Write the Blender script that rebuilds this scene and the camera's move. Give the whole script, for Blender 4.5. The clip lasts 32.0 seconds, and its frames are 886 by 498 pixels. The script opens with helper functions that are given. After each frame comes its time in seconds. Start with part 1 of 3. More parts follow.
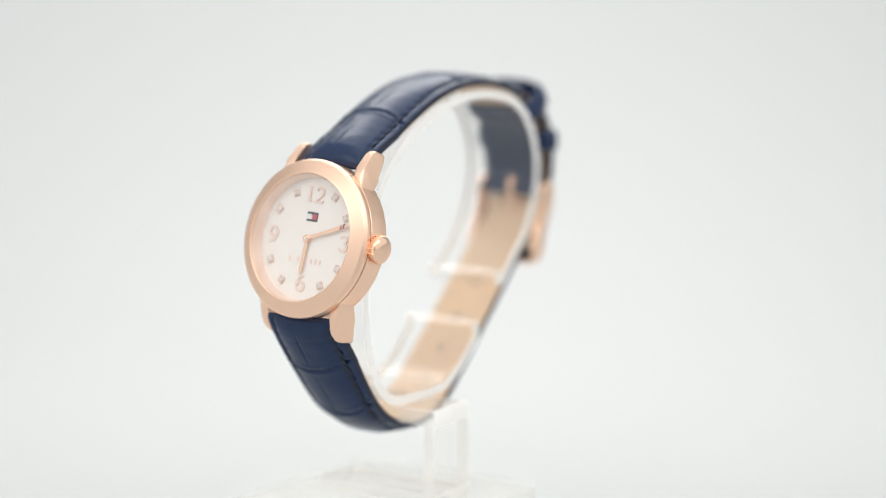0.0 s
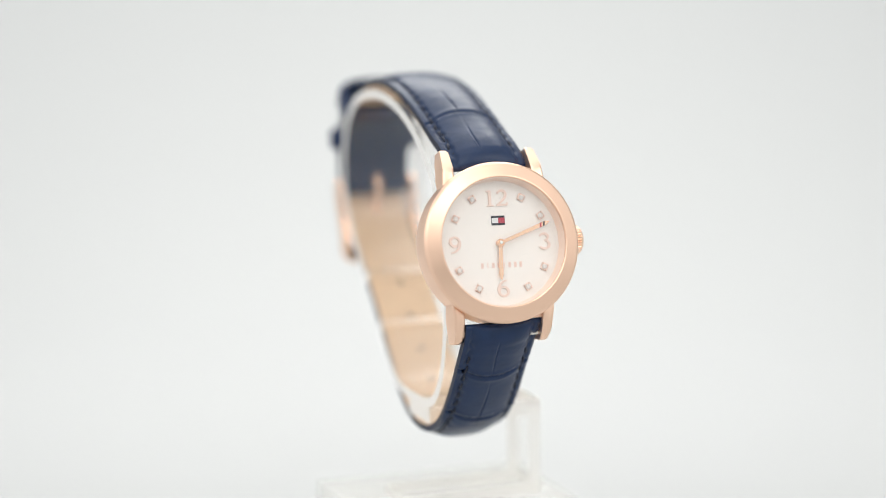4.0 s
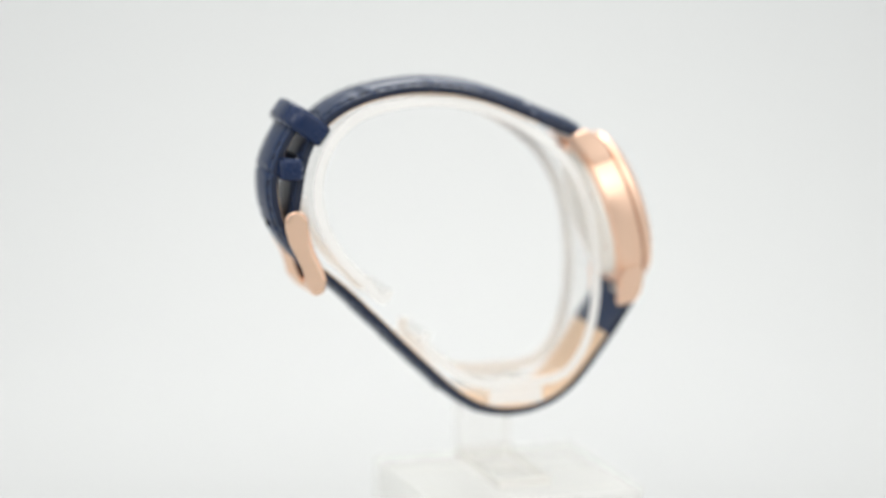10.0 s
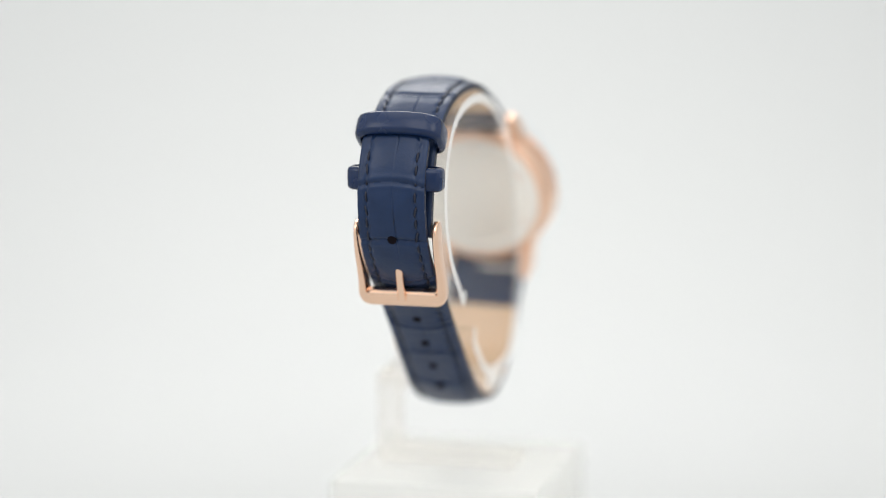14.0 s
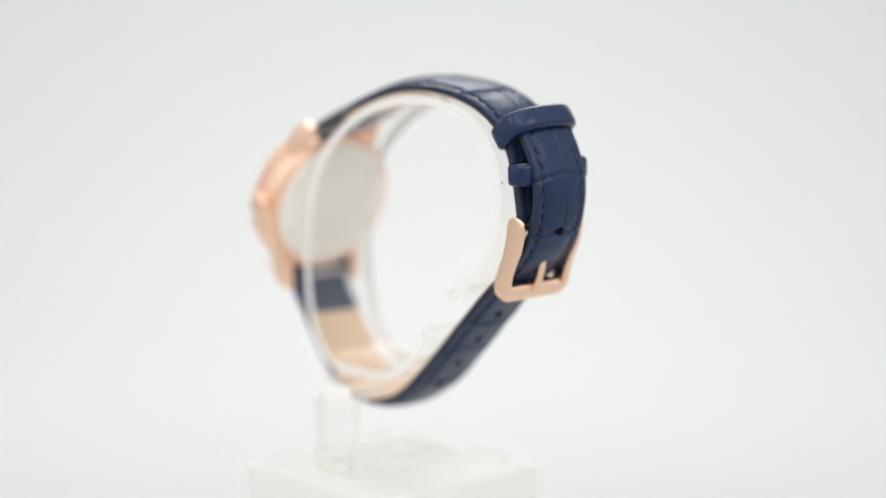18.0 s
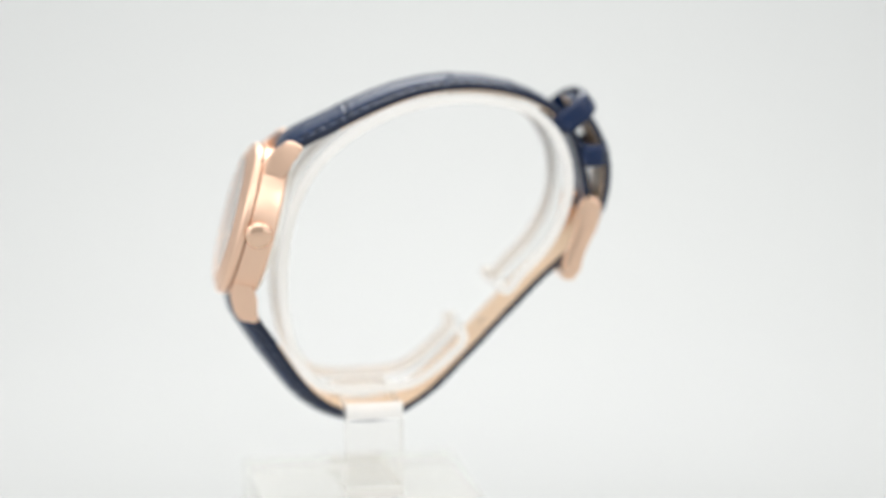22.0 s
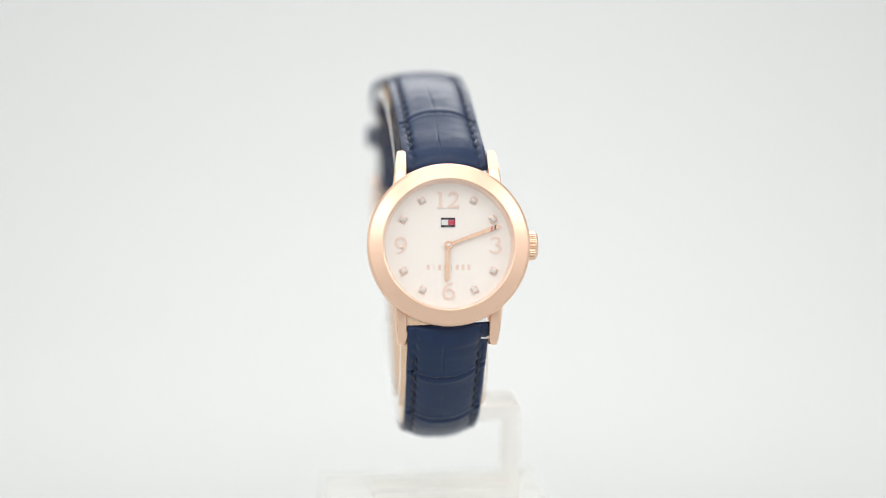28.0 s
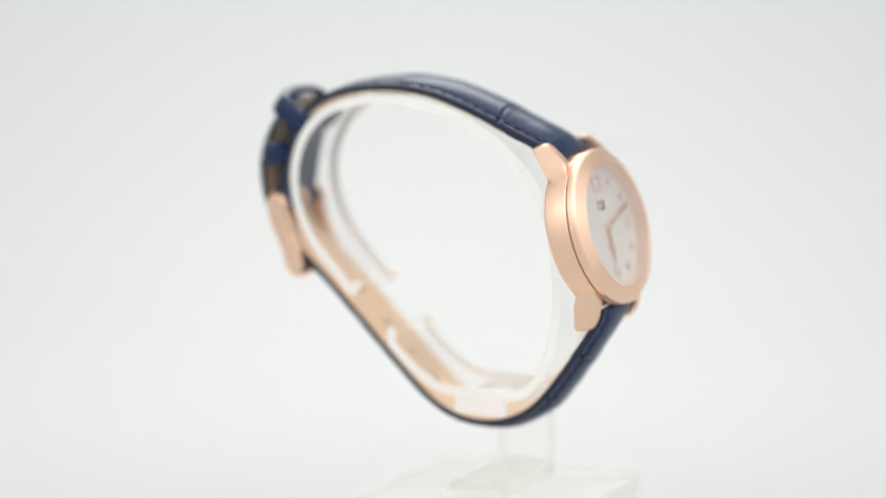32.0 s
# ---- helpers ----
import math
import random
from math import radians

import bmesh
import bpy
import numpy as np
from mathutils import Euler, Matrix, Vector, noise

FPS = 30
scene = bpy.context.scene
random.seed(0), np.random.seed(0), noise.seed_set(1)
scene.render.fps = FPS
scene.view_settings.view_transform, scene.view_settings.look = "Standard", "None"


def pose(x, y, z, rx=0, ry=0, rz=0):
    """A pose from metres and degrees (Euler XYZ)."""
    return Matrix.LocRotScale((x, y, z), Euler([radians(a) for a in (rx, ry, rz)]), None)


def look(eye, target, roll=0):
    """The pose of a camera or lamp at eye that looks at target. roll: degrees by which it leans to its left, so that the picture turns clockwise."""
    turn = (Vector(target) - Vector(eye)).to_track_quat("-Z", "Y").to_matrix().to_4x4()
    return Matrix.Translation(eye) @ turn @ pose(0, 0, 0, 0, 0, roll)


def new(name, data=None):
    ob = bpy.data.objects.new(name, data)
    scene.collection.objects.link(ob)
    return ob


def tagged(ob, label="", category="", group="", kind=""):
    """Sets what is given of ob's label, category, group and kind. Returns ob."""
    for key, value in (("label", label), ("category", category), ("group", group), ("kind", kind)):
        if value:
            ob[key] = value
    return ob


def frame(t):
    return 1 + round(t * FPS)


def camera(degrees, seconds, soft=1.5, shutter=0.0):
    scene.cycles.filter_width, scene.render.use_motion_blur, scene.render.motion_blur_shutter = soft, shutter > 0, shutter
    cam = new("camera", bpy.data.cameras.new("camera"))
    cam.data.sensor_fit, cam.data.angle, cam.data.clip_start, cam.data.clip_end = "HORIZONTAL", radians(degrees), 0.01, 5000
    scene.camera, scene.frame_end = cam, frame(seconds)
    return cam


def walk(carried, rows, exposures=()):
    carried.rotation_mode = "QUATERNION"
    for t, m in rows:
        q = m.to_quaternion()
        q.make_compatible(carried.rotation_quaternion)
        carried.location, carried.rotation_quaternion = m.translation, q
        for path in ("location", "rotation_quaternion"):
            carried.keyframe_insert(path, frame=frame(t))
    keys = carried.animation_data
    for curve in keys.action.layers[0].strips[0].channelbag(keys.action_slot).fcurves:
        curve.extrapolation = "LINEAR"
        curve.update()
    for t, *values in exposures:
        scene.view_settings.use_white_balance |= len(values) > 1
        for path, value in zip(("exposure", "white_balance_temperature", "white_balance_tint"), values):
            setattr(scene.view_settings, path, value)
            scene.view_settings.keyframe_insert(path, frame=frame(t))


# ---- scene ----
# ---------------------------------------------------------------- camera
# A fixed camera half a metre from the turntable's axis, looking slightly down.
cam = camera(17.186, 32.0, soft=1.0)
EYE = Vector((0.0, -0.5233, 0.15735))
YAW, TILT, ROLL = radians(0.1865), radians(9.7387), -0.3685
AIM = EYE + Vector((math.sin(YAW) * math.cos(TILT), math.cos(YAW) * math.cos(TILT), -math.sin(TILT)))
walk(cam, [(0.0, look(EYE, AIM, ROLL)), (32.0, look(EYE, AIM, ROLL))])
cam.data.dof.use_dof = True
cam.data.dof.focus_distance = 0.4985
cam.data.dof.aperture_fstop = 5.0

# ---------------------------------------------------------------- light
world = bpy.data.worlds.new("studio")
scene.world = world
world.use_nodes = True
back = world.node_tree.nodes["Background"]
back.inputs[0].default_value = (0.975, 0.985, 0.99, 1)
back.inputs[1].default_value = 0.88


def softbox(name, eye, target, size, power, tint):
    data = bpy.data.lights.new(name, "AREA")
    data.shape, data.size, data.energy, data.color = "SQUARE", size, power, tint
    ob = new(name, data)
    ob.matrix_world = look(eye, target)
    return ob


WARM = (1.0, 0.985, 0.95)
softbox("overhead_softbox", (0.0, 0.16, 0.95), (0, -0.04, 0.05), 0.75, 1.7, WARM)
softbox("side_softbox", (-0.85, -0.55, 0.8), (0, 0, 0.08), 0.5, 1.7, WARM)
softbox("side_softbox", (0.85, -0.55, 0.8), (0, 0, 0.08), 0.5, 1.7, WARM)
softbox("front_softbox", (0.0, -0.68, 0.9), (0, -0.06, 0.05), 0.7, 2.3, WARM)
# added low lamp: a pool of light on the paper, so its corners fall off
softbox("backdrop_pool_lamp", (0.0, 0.21, 0.25), (0.0, 0.22, 0.0), 0.18, 0.47, (1.0, 0.99, 0.96))
scene.view_settings.exposure = 0.055


# ---------------------------------------------------------------- materials
def material(name, color, rough=0.5, metal=0.0, noise_scale=0.0, vary=0.0, bump=0.0, bump_scale=0.0, **more):
    """A node material whose colour and roughness vary with two noises, and a fine relief. Scales in 1/m."""
    mat = bpy.data.materials.new(name)
    mat.use_nodes = True
    nodes, links = mat.node_tree.nodes, mat.node_tree.links
    bsdf = nodes["Principled BSDF"]
    bsdf.inputs["Base Color"].default_value = (*color, 1)
    bsdf.inputs["Roughness"].default_value = rough
    bsdf.inputs["Metallic"].default_value = metal
    for key, value in more.items():
        bsdf.inputs[key.replace("_", " ")].default_value = value
    coord = nodes.new("ShaderNodeTexCoord")
    if vary:
        big = nodes.new("ShaderNodeTexNoise")
        big.inputs["Scale"].default_value = noise_scale
        big.inputs["Detail"].default_value = 6
        links.new(coord.outputs["Object"], big.inputs["Vector"])
        mix = nodes.new("ShaderNodeMix")
        mix.data_type = "RGBA"
        mix.inputs[6].default_value = (*[c * (1 - vary) for c in color], 1)
        mix.inputs[7].default_value = (*[min(1, c * (1 + vary)) for c in color], 1)
        links.new(big.outputs["Fac"], mix.inputs[0])
        links.new(mix.outputs[2], bsdf.inputs["Base Color"])
        span = nodes.new("ShaderNodeMapRange")
        span.inputs["To Min"].default_value = rough * 0.8
        span.inputs["To Max"].default_value = min(1, rough * 1.25)
        links.new(big.outputs["Fac"], span.inputs["Value"])
        links.new(span.outputs["Result"], bsdf.inputs["Roughness"])
    if bump:
        fine = nodes.new("ShaderNodeTexNoise")
        fine.inputs["Scale"].default_value = bump_scale
        fine.inputs["Detail"].default_value = 4
        links.new(coord.outputs["Object"], fine.inputs["Vector"])
        relief = nodes.new("ShaderNodeBump")
        relief.inputs["Strength"].default_value = bump
        relief.inputs["Distance"].default_value = 0.0002
        links.new(fine.outputs["Fac"], relief.inputs["Height"])
        links.new(relief.outputs["Normal"], bsdf.inputs["Normal"])
    return mat


PAPER = material("pale_grey_paper", (0.486, 0.496, 0.496), 0.7, noise_scale=3, vary=0.015, bump=0.05, bump_scale=900)
PANEL = material("grey_panel", (0.55, 0.55, 0.54), 0.8, noise_scale=2, vary=0.1, bump=0.1, bump_scale=200)
GOLD = material("rose_gold", (1.0, 0.685, 0.505), 0.17, 1.0, noise_scale=120, vary=0.015)
GOLD_BRUSHED = material("brushed_rose_gold", (1.0, 0.685, 0.51), 0.34, 1.0, noise_scale=160, vary=0.02)
GOLD_PRINT = material("rose_gold_print", (0.89, 0.71, 0.635), 0.4, 0.2)
GAP_BROWN = material("brown_gap", (0.5, 0.3, 0.2), 0.5)
SETTING = material("stone_setting", (0.76, 0.57, 0.5), 0.3, 0.6)
PALE = material("pale_polished_ring", (1.0, 0.8, 0.69), 0.28, 0.6)
PINK = material("pink_print", (0.86, 0.66, 0.59), 0.5)
STEEL = material("steel", (0.985, 0.94, 0.89), 0.45, 0.2, noise_scale=250, vary=0.05, bump=0.03, bump_scale=3000)
DIAL = material("silver_white_dial", (0.955, 0.905, 0.865), 0.35, 0.05, noise_scale=900, vary=0.02, Coat_Weight=0.65, Coat_Roughness=0.05)
NAVY = material("navy_leather", (0.009, 0.0255, 0.075), 0.3, noise_scale=350, vary=0.25, bump=0.14, bump_scale=3000, Specular_IOR_Level=0.33)
NAVY_GLOSS = material("smooth_navy_leather", (0.005, 0.019, 0.068), 0.26, noise_scale=250, vary=0.2, bump=0.08, bump_scale=2500, Specular_IOR_Level=0.35, Coat_Weight=0.12, Coat_Roughness=0.12)
NAVY_EDGE = material("navy_edge", (0.006, 0.012, 0.035), 0.5, noise_scale=400, vary=0.2, bump=0.2, bump_scale=3000)
THREAD = material("navy_thread", (0.004, 0.007, 0.022), 0.5, noise_scale=2500, vary=0.3)
TAN = material("tan_lining", (0.74, 0.54, 0.365), 0.36, noise_scale=300, vary=0.1, bump=0.3, bump_scale=5000)
HOLE = material("hole_shade", (0.01, 0.008, 0.01), 0.9, Specular_IOR_Level=0.0)
BLACK = material("black_enamel", (0.03, 0.032, 0.045), 0.4)
WHITE = material("white_enamel", (0.8, 0.8, 0.8), 0.4)
RED = material("red_enamel", (0.52, 0.05, 0.085), 0.4)
STONE = material("clear_stone", (0.92, 0.9, 0.88), 0.05, Transmission_Weight=0.15, IOR=2.2)



def milky(name, color, rough, least, most):
    """Whitened acrylic: a matt pale surface that lets a share of the light through."""
    mat = bpy.data.materials.new(name)
    mat.use_nodes = True
    nodes, links = mat.node_tree.nodes, mat.node_tree.links
    bsdf = nodes["Principled BSDF"]
    bsdf.inputs["Base Color"].default_value = (*color, 1)
    bsdf.inputs["Roughness"].default_value = rough
    clear = nodes.new("ShaderNodeBsdfTransparent")
    clear.inputs[0].default_value = (0.98, 0.98, 0.97, 1)
    mix = nodes.new("ShaderNodeMixShader")
    grain = nodes.new("ShaderNodeTexNoise")
    grain.inputs["Scale"].default_value = 900
    span = nodes.new("ShaderNodeMapRange")
    span.inputs["To Min"].default_value, span.inputs["To Max"].default_value = least, most
    links.new(grain.outputs["Fac"], span.inputs["Value"])
    links.new(span.outputs["Result"], mix.inputs[0])
    links.new(bsdf.outputs[0], mix.inputs[1])
    links.new(clear.outputs[0], mix.inputs[2])
    links.new(mix.outputs[0], nodes["Material Output"].inputs[0])
    return mat


def clear(name, tint, least, most, rough):
    """A polished clear surface: faintly tinted, with a sharp gloss that grows towards grazing views."""
    mat = bpy.data.materials.new(name)
    mat.use_nodes = True
    nodes, links = mat.node_tree.nodes, mat.node_tree.links
    see = nodes.new("ShaderNodeBsdfTransparent")
    see.inputs[0].default_value = (*tint, 1)
    gloss = nodes.new("ShaderNodeBsdfGlossy")
    gloss.inputs["Roughness"].default_value = rough
    facing_off = nodes.new("ShaderNodeLayerWeight")
    facing_off.inputs["Blend"].default_value = 0.5
    power = nodes.new("ShaderNodeMath")
    power.operation = "POWER"
    power.inputs[1].default_value = 2.0
    span = nodes.new("ShaderNodeMapRange")
    span.inputs["To Min"].default_value, span.inputs["To Max"].default_value = least, most
    mix = nodes.new("ShaderNodeMixShader")
    links.new(facing_off.outputs["Facing"], power.inputs[0])
    links.new(power.outputs[0], span.inputs["Value"])
    links.new(span.outputs["Result"], mix.inputs[0])
    links.new(see.outputs[0], mix.inputs[1])
    links.new(gloss.outputs[0], mix.inputs[2])
    links.new(mix.outputs[0], nodes["Material Output"].inputs[0])
    return mat


# EDGE's white stands in for light refracted to the clear acrylic's edges
EDGE = milky("acrylic_lit_edge", (0.97, 0.95, 0.92), 0.35, 0.06, 0.2)
FAINT_EDGE = milky("polished_cut_edge", (0.93, 0.9, 0.86), 0.12, 0.42, 0.6)
MILKY = milky("milky_acrylic", (0.92, 0.915, 0.89), 0.25, 0.55, 0.68)
ACRYLIC = clear("clear_acrylic", (0.996, 0.992, 0.986), 0.08, 0.19, 0.3)
PLAIN_ACRYLIC = clear("plain_clear_acrylic", (0.996, 0.992, 0.985), 0.015, 0.06, 0.06)
CRYSTAL = clear("mineral_glass", (0.995, 0.995, 0.99), 0.02, 0.7, 0.04)

# ---------------------------------------------------------------- building helpers (millimetres)
MM = 0.001
BASE = {}


def thing(name, z, label, category):
    """An empty on the turntable's axis, at height z in mm, that parents its parts."""
    ob = tagged(new(name), label, category)
    ob.location = (0, 0, z * MM)
    BASE[ob.name] = z
    return ob


def link_mesh(name, me, mats, parent, label, sharp):
    for mat in mats if isinstance(mats, (list, tuple)) else [mats]:
        me.materials.append(mat)
    ob = new(name, me)
    ob.parent = parent
    BASE[ob.name] = 0
    if sharp:
        me.shade_smooth()
        me.set_sharp_from_angle(angle=radians(sharp))
    return tagged(ob, label)


def root_height(ob):
    while ob.parent:
        ob = ob.parent
    return BASE[ob.name]


def part(name, bm, mat, parent, label="", sharp=32, at=None):
    """One mesh object under a thing or a part; bm is in mm, in the turntable's space (moved there by at)."""
    if at is not None:
        bm.transform(at)
    bm.transform(Matrix.Translation((0, 0, -root_height(parent))))
    bm.transform(Matrix.Scale(MM, 4))
    bmesh.ops.recalc_face_normals(bm, faces=bm.faces)
    me = bpy.data.meshes.new(name)
    bm.to_mesh(me)
    bm.free()
    return link_mesh(name, me, mat, parent, label, sharp)


def repeat(name, me, m, parent):
    """One more piece on a shared mesh (in metres), at the pose m in mm."""
    ob = new(name, me)
    ob.parent = parent
    loc = m.translation - Vector((0, 0, root_height(parent)))
    ob.matrix_basis = Matrix.Translation(loc * MM) @ m.to_3x3().to_4x4()
    return ob


def lathe(profile, n=96, closed=False, teeth=None):
    """A solid of revolution about z from (radius, height) pairs; radius 0 at an end makes a pole."""
    bm = bmesh.new()
    rings = []
    for r, h in profile:
        if r == 0:
            rings.append([bm.verts.new((0, 0, h))])
        else:
            rings.append([])
            for k in range(n):
                a = 2 * math.pi * k / n
                rr = r * teeth(a) if teeth and r > 1.5 else r
                rings[-1].append(bm.verts.new((rr * math.cos(a), rr * math.sin(a), h)))
    pairs = list(zip(rings, rings[1:])) + ([(rings[-1], rings[0])] if closed else [])
    for a, b in pairs:
        for k in range(n):
            j = (k + 1) % n
            loop = [a[k % len(a)], a[j % len(a)], b[j % len(b)], b[k % len(b)]]
            loop = list(dict.fromkeys(loop))
            if len(loop) > 2:
                bm.faces.new(loop)
    return bm


def prism(outline, depth, bevel=0.0, segments=3):
    """An outline in the xy plane, pushed along z from -depth/2 to depth/2, with rounded edges."""
    bm = bmesh.new()
    low = [bm.verts.new((x, y, -depth / 2)) for x, y in outline]
    top = [bm.verts.new((x, y, depth / 2)) for x, y in outline]
    caps = [bm.faces.new(low[::-1]), bm.faces.new(top)]
    n = len(outline)
    for k in range(n):
        bm.faces.new((low[k], low[(k + 1) % n], top[(k + 1) % n], top[k]))
    if bevel:
        edges = list({e for f in caps for e in f.edges})
        bmesh.ops.bevel(bm, geom=edges, offset=bevel, segments=segments, profile=0.5, affect="EDGES", clamp_overlap=True)
    return bm


def block(x0, x1, y0, y1, z0, z1, bevel=0.3, segments=3):
    bm = bmesh.new()
    bmesh.ops.create_cube(bm, size=1, matrix=Matrix.Translation(((x0 + x1) / 2, (y0 + y1) / 2, (z0 + z1) / 2))
                          @ Matrix.Diagonal((x1 - x0, y1 - y0, z1 - z0, 1)))
    if bevel:
        bmesh.ops.bevel(bm, geom=bm.edges[:], offset=bevel, segments=segments, profile=0.5, affect="EDGES")
    return bm


def spline(points, step):
    """A smooth curve through 2D points, as evenly spaced points, their unit tangents and the arc length."""
    p = np.array(points, float)
    d = np.r_[0, np.cumsum(np.linalg.norm(np.diff(p, axis=0), axis=1))]
    m = np.gradient(p, d, axis=0)
    out = []
    for k in range(len(p) - 1):
        h = d[k + 1] - d[k]
        for u in np.linspace(0, 1, 24, endpoint=False):
            out.append((2 * u**3 - 3 * u**2 + 1) * p[k] + (u**3 - 2 * u**2 + u) * h * m[k]
                       + (-2 * u**3 + 3 * u**2) * p[k + 1] + (u**3 - u**2) * h * m[k + 1])
    out = np.array(out + [p[-1]])
    s = np.r_[0, np.cumsum(np.linalg.norm(np.diff(out, axis=0), axis=1))]
    n = int(s[-1] / step) + 1
    ss = np.linspace(0, s[-1], n)
    q = np.stack([np.interp(ss, s, out[:, 0]), np.interp(ss, s, out[:, 1])], 1)
    for _ in range(6):
        q[1:-1] = 0.25 * q[:-2] + 0.5 * q[1:-1] + 0.25 * q[2:]
    t = np.gradient(q, axis=0)
    t /= np.linalg.norm(t, axis=1)[:, None]
    return q, t, ss


def tube(points, radius, n=12):
    """A round rod along 3D points, with rounded ends."""
    bm = bmesh.new()
    pts = [Vector(p) for p in points]
    rings = []
    for k, p in enumerate(pts):
        d = (pts[min(k + 1, len(pts) - 1)] - pts[max(k - 1, 0)]).normalized()
        side = d.cross(Vector((1, 0, 0)) if abs(d.x) < 0.9 else Vector((0, 0, 1))).normalized()
        up = d.cross(side)
        for r, o in ([(0.55, -0.35)] if k == 0 else []) + [(1, 0)] + ([(0.55, 0.35)] if k == len(pts) - 1 else []):
            rings.append([bm.verts.new(p + d * o * radius + radius * r * (side * math.cos(a) + up * math.sin(a)))
                          for a in [2 * math.pi * j / n for j in range(n)]])
    for a, b in zip(rings, rings[1:]):
        for j in range(n):
            bm.faces.new((a[j], a[(j + 1) % n], b[(j + 1) % n], b[j]))
    bm.faces.new(rings[0][::-1])
    bm.faces.new(rings[-1])
    return bm


def slab(q, nrm, s, halves, bottom, top, xs, xc):
    """A closed band along a 2D path in the yz plane: a grid on top, a grid below and rims. bottom and top give heights over the path."""
    verts, faces = [], []
    m = len(xs)
    for k in range(len(q)):
        for which in (0, 1):
            for e in xs:
                h = (bottom, top)[which](s[k], e)
                y, z = q[k] + nrm[k] * h
                verts.append((xc(s[k]) + e * halves(s[k]), y, z))
    row = 2 * m
    for k in range(len(q) - 1):
        a, b = k * row, (k + 1) * row
        for j in range(m - 1):
            faces.append((a + j, a + j + 1, b + j + 1, b + j))
            faces.append((a + m + j, b + m + j, b + m + j + 1, a + m + j + 1))
        faces.append((a, b, b + m, a + m))
        faces.append((a + m - 1, a + row - 1, b + row - 1, b + m - 1))
    end = (len(q) - 1) * row
    for j in range(m - 1):
        faces.append((j, j + m, j + m + 1, j + 1))
        faces.append((end + j, end + j + 1, end + j + m + 1, end + j + m))
    bm = bmesh.new()
    vs = [bm.verts.new(v) for v in verts]
    for f in faces:
        bm.faces.new([vs[i] for i in f])
    return bm


# ---------------------------------------------------------------- the studio
def sweep():
    """Pale paper that lies flat under the set and rises behind it in one curve."""
    line = [(-1.9, 0.0), (0.22, 0.0)]
    line += [(0.22 + 0.35 * math.sin(a), 0.35 - 0.35 * math.cos(a)) for a in [radians(6 * k) for k in range(1, 16)]]
    line += [(0.57, 1.15)]
    bm = bmesh.new()
    front = [[bm.verts.new((x, y, z)) for x in (-1.5, 1.5)] for y, z in line]
    under = [[bm.verts.new((x, y + 0.004, z - 0.004)) for x in (-1.5, 1.5)] for y, z in line]
    for a, b, flip in [(p, q, 0) for p, q in zip(front, front[1:])] + [(p, q, 1) for p, q in zip(under, under[1:])]:
        loop = (a[0], a[1], b[1], b[0])
        bm.faces.new(loop[::-1] if flip else loop)
    for k in (0, 1):
        for (a, b), (c, d) in zip(zip(front, front[1:]), zip(under, under[1:])):
            bm.faces.new((a[k], b[k], d[k], c[k]))
    for p, q in ((front[0], under[0]), (front[-1], under[-1])):
        bm.faces.new((p[0], p[1], q[1], q[0]))
    bmesh.ops.recalc_face_normals(bm, faces=bm.faces)
    me = bpy.data.meshes.new("backdrop")
    bm.to_mesh(me)
    bm.free()
    me.materials.append(PAPER)
    me.shade_smooth()
    me.set_sharp_from_angle(angle=radians(40))
    return tagged(new("backdrop", me), "seamless pale grey-white paper sweep under and behind the set", "backdrop", kind="structure")


sweep()


def mirrored_panel():
    """A plain grey panel, unseen behind the camera, added to tone the metal's reflections."""
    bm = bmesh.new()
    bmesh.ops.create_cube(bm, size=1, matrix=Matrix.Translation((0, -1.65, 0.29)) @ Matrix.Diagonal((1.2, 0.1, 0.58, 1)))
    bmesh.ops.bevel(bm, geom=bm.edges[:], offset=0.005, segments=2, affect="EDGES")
    me = bpy.data.meshes.new("unseen_panel")
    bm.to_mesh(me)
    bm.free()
    me.materials.append(PANEL)
    tagged(new("unseen_panel", me), "low unseen grey panel added behind the camera for reflections", "wall", kind="structure")


mirrored_panel()

# ---------------------------------------------------------------- riser and display stand
XC = -1.2          # the watch's middle plane
riser = thing("riser_block", 0, "square milky acrylic riser block under the watch stand", "display riser")
part("block", block(-20.7, 18.4, -33.0, 6.3, 0.05, 25, 0.4), MILKY, riser).visible_shadow = False

stand = thing("watch_stand", 25, "clear acrylic watch stand with open cuff on a bent bracket", "watch stand")


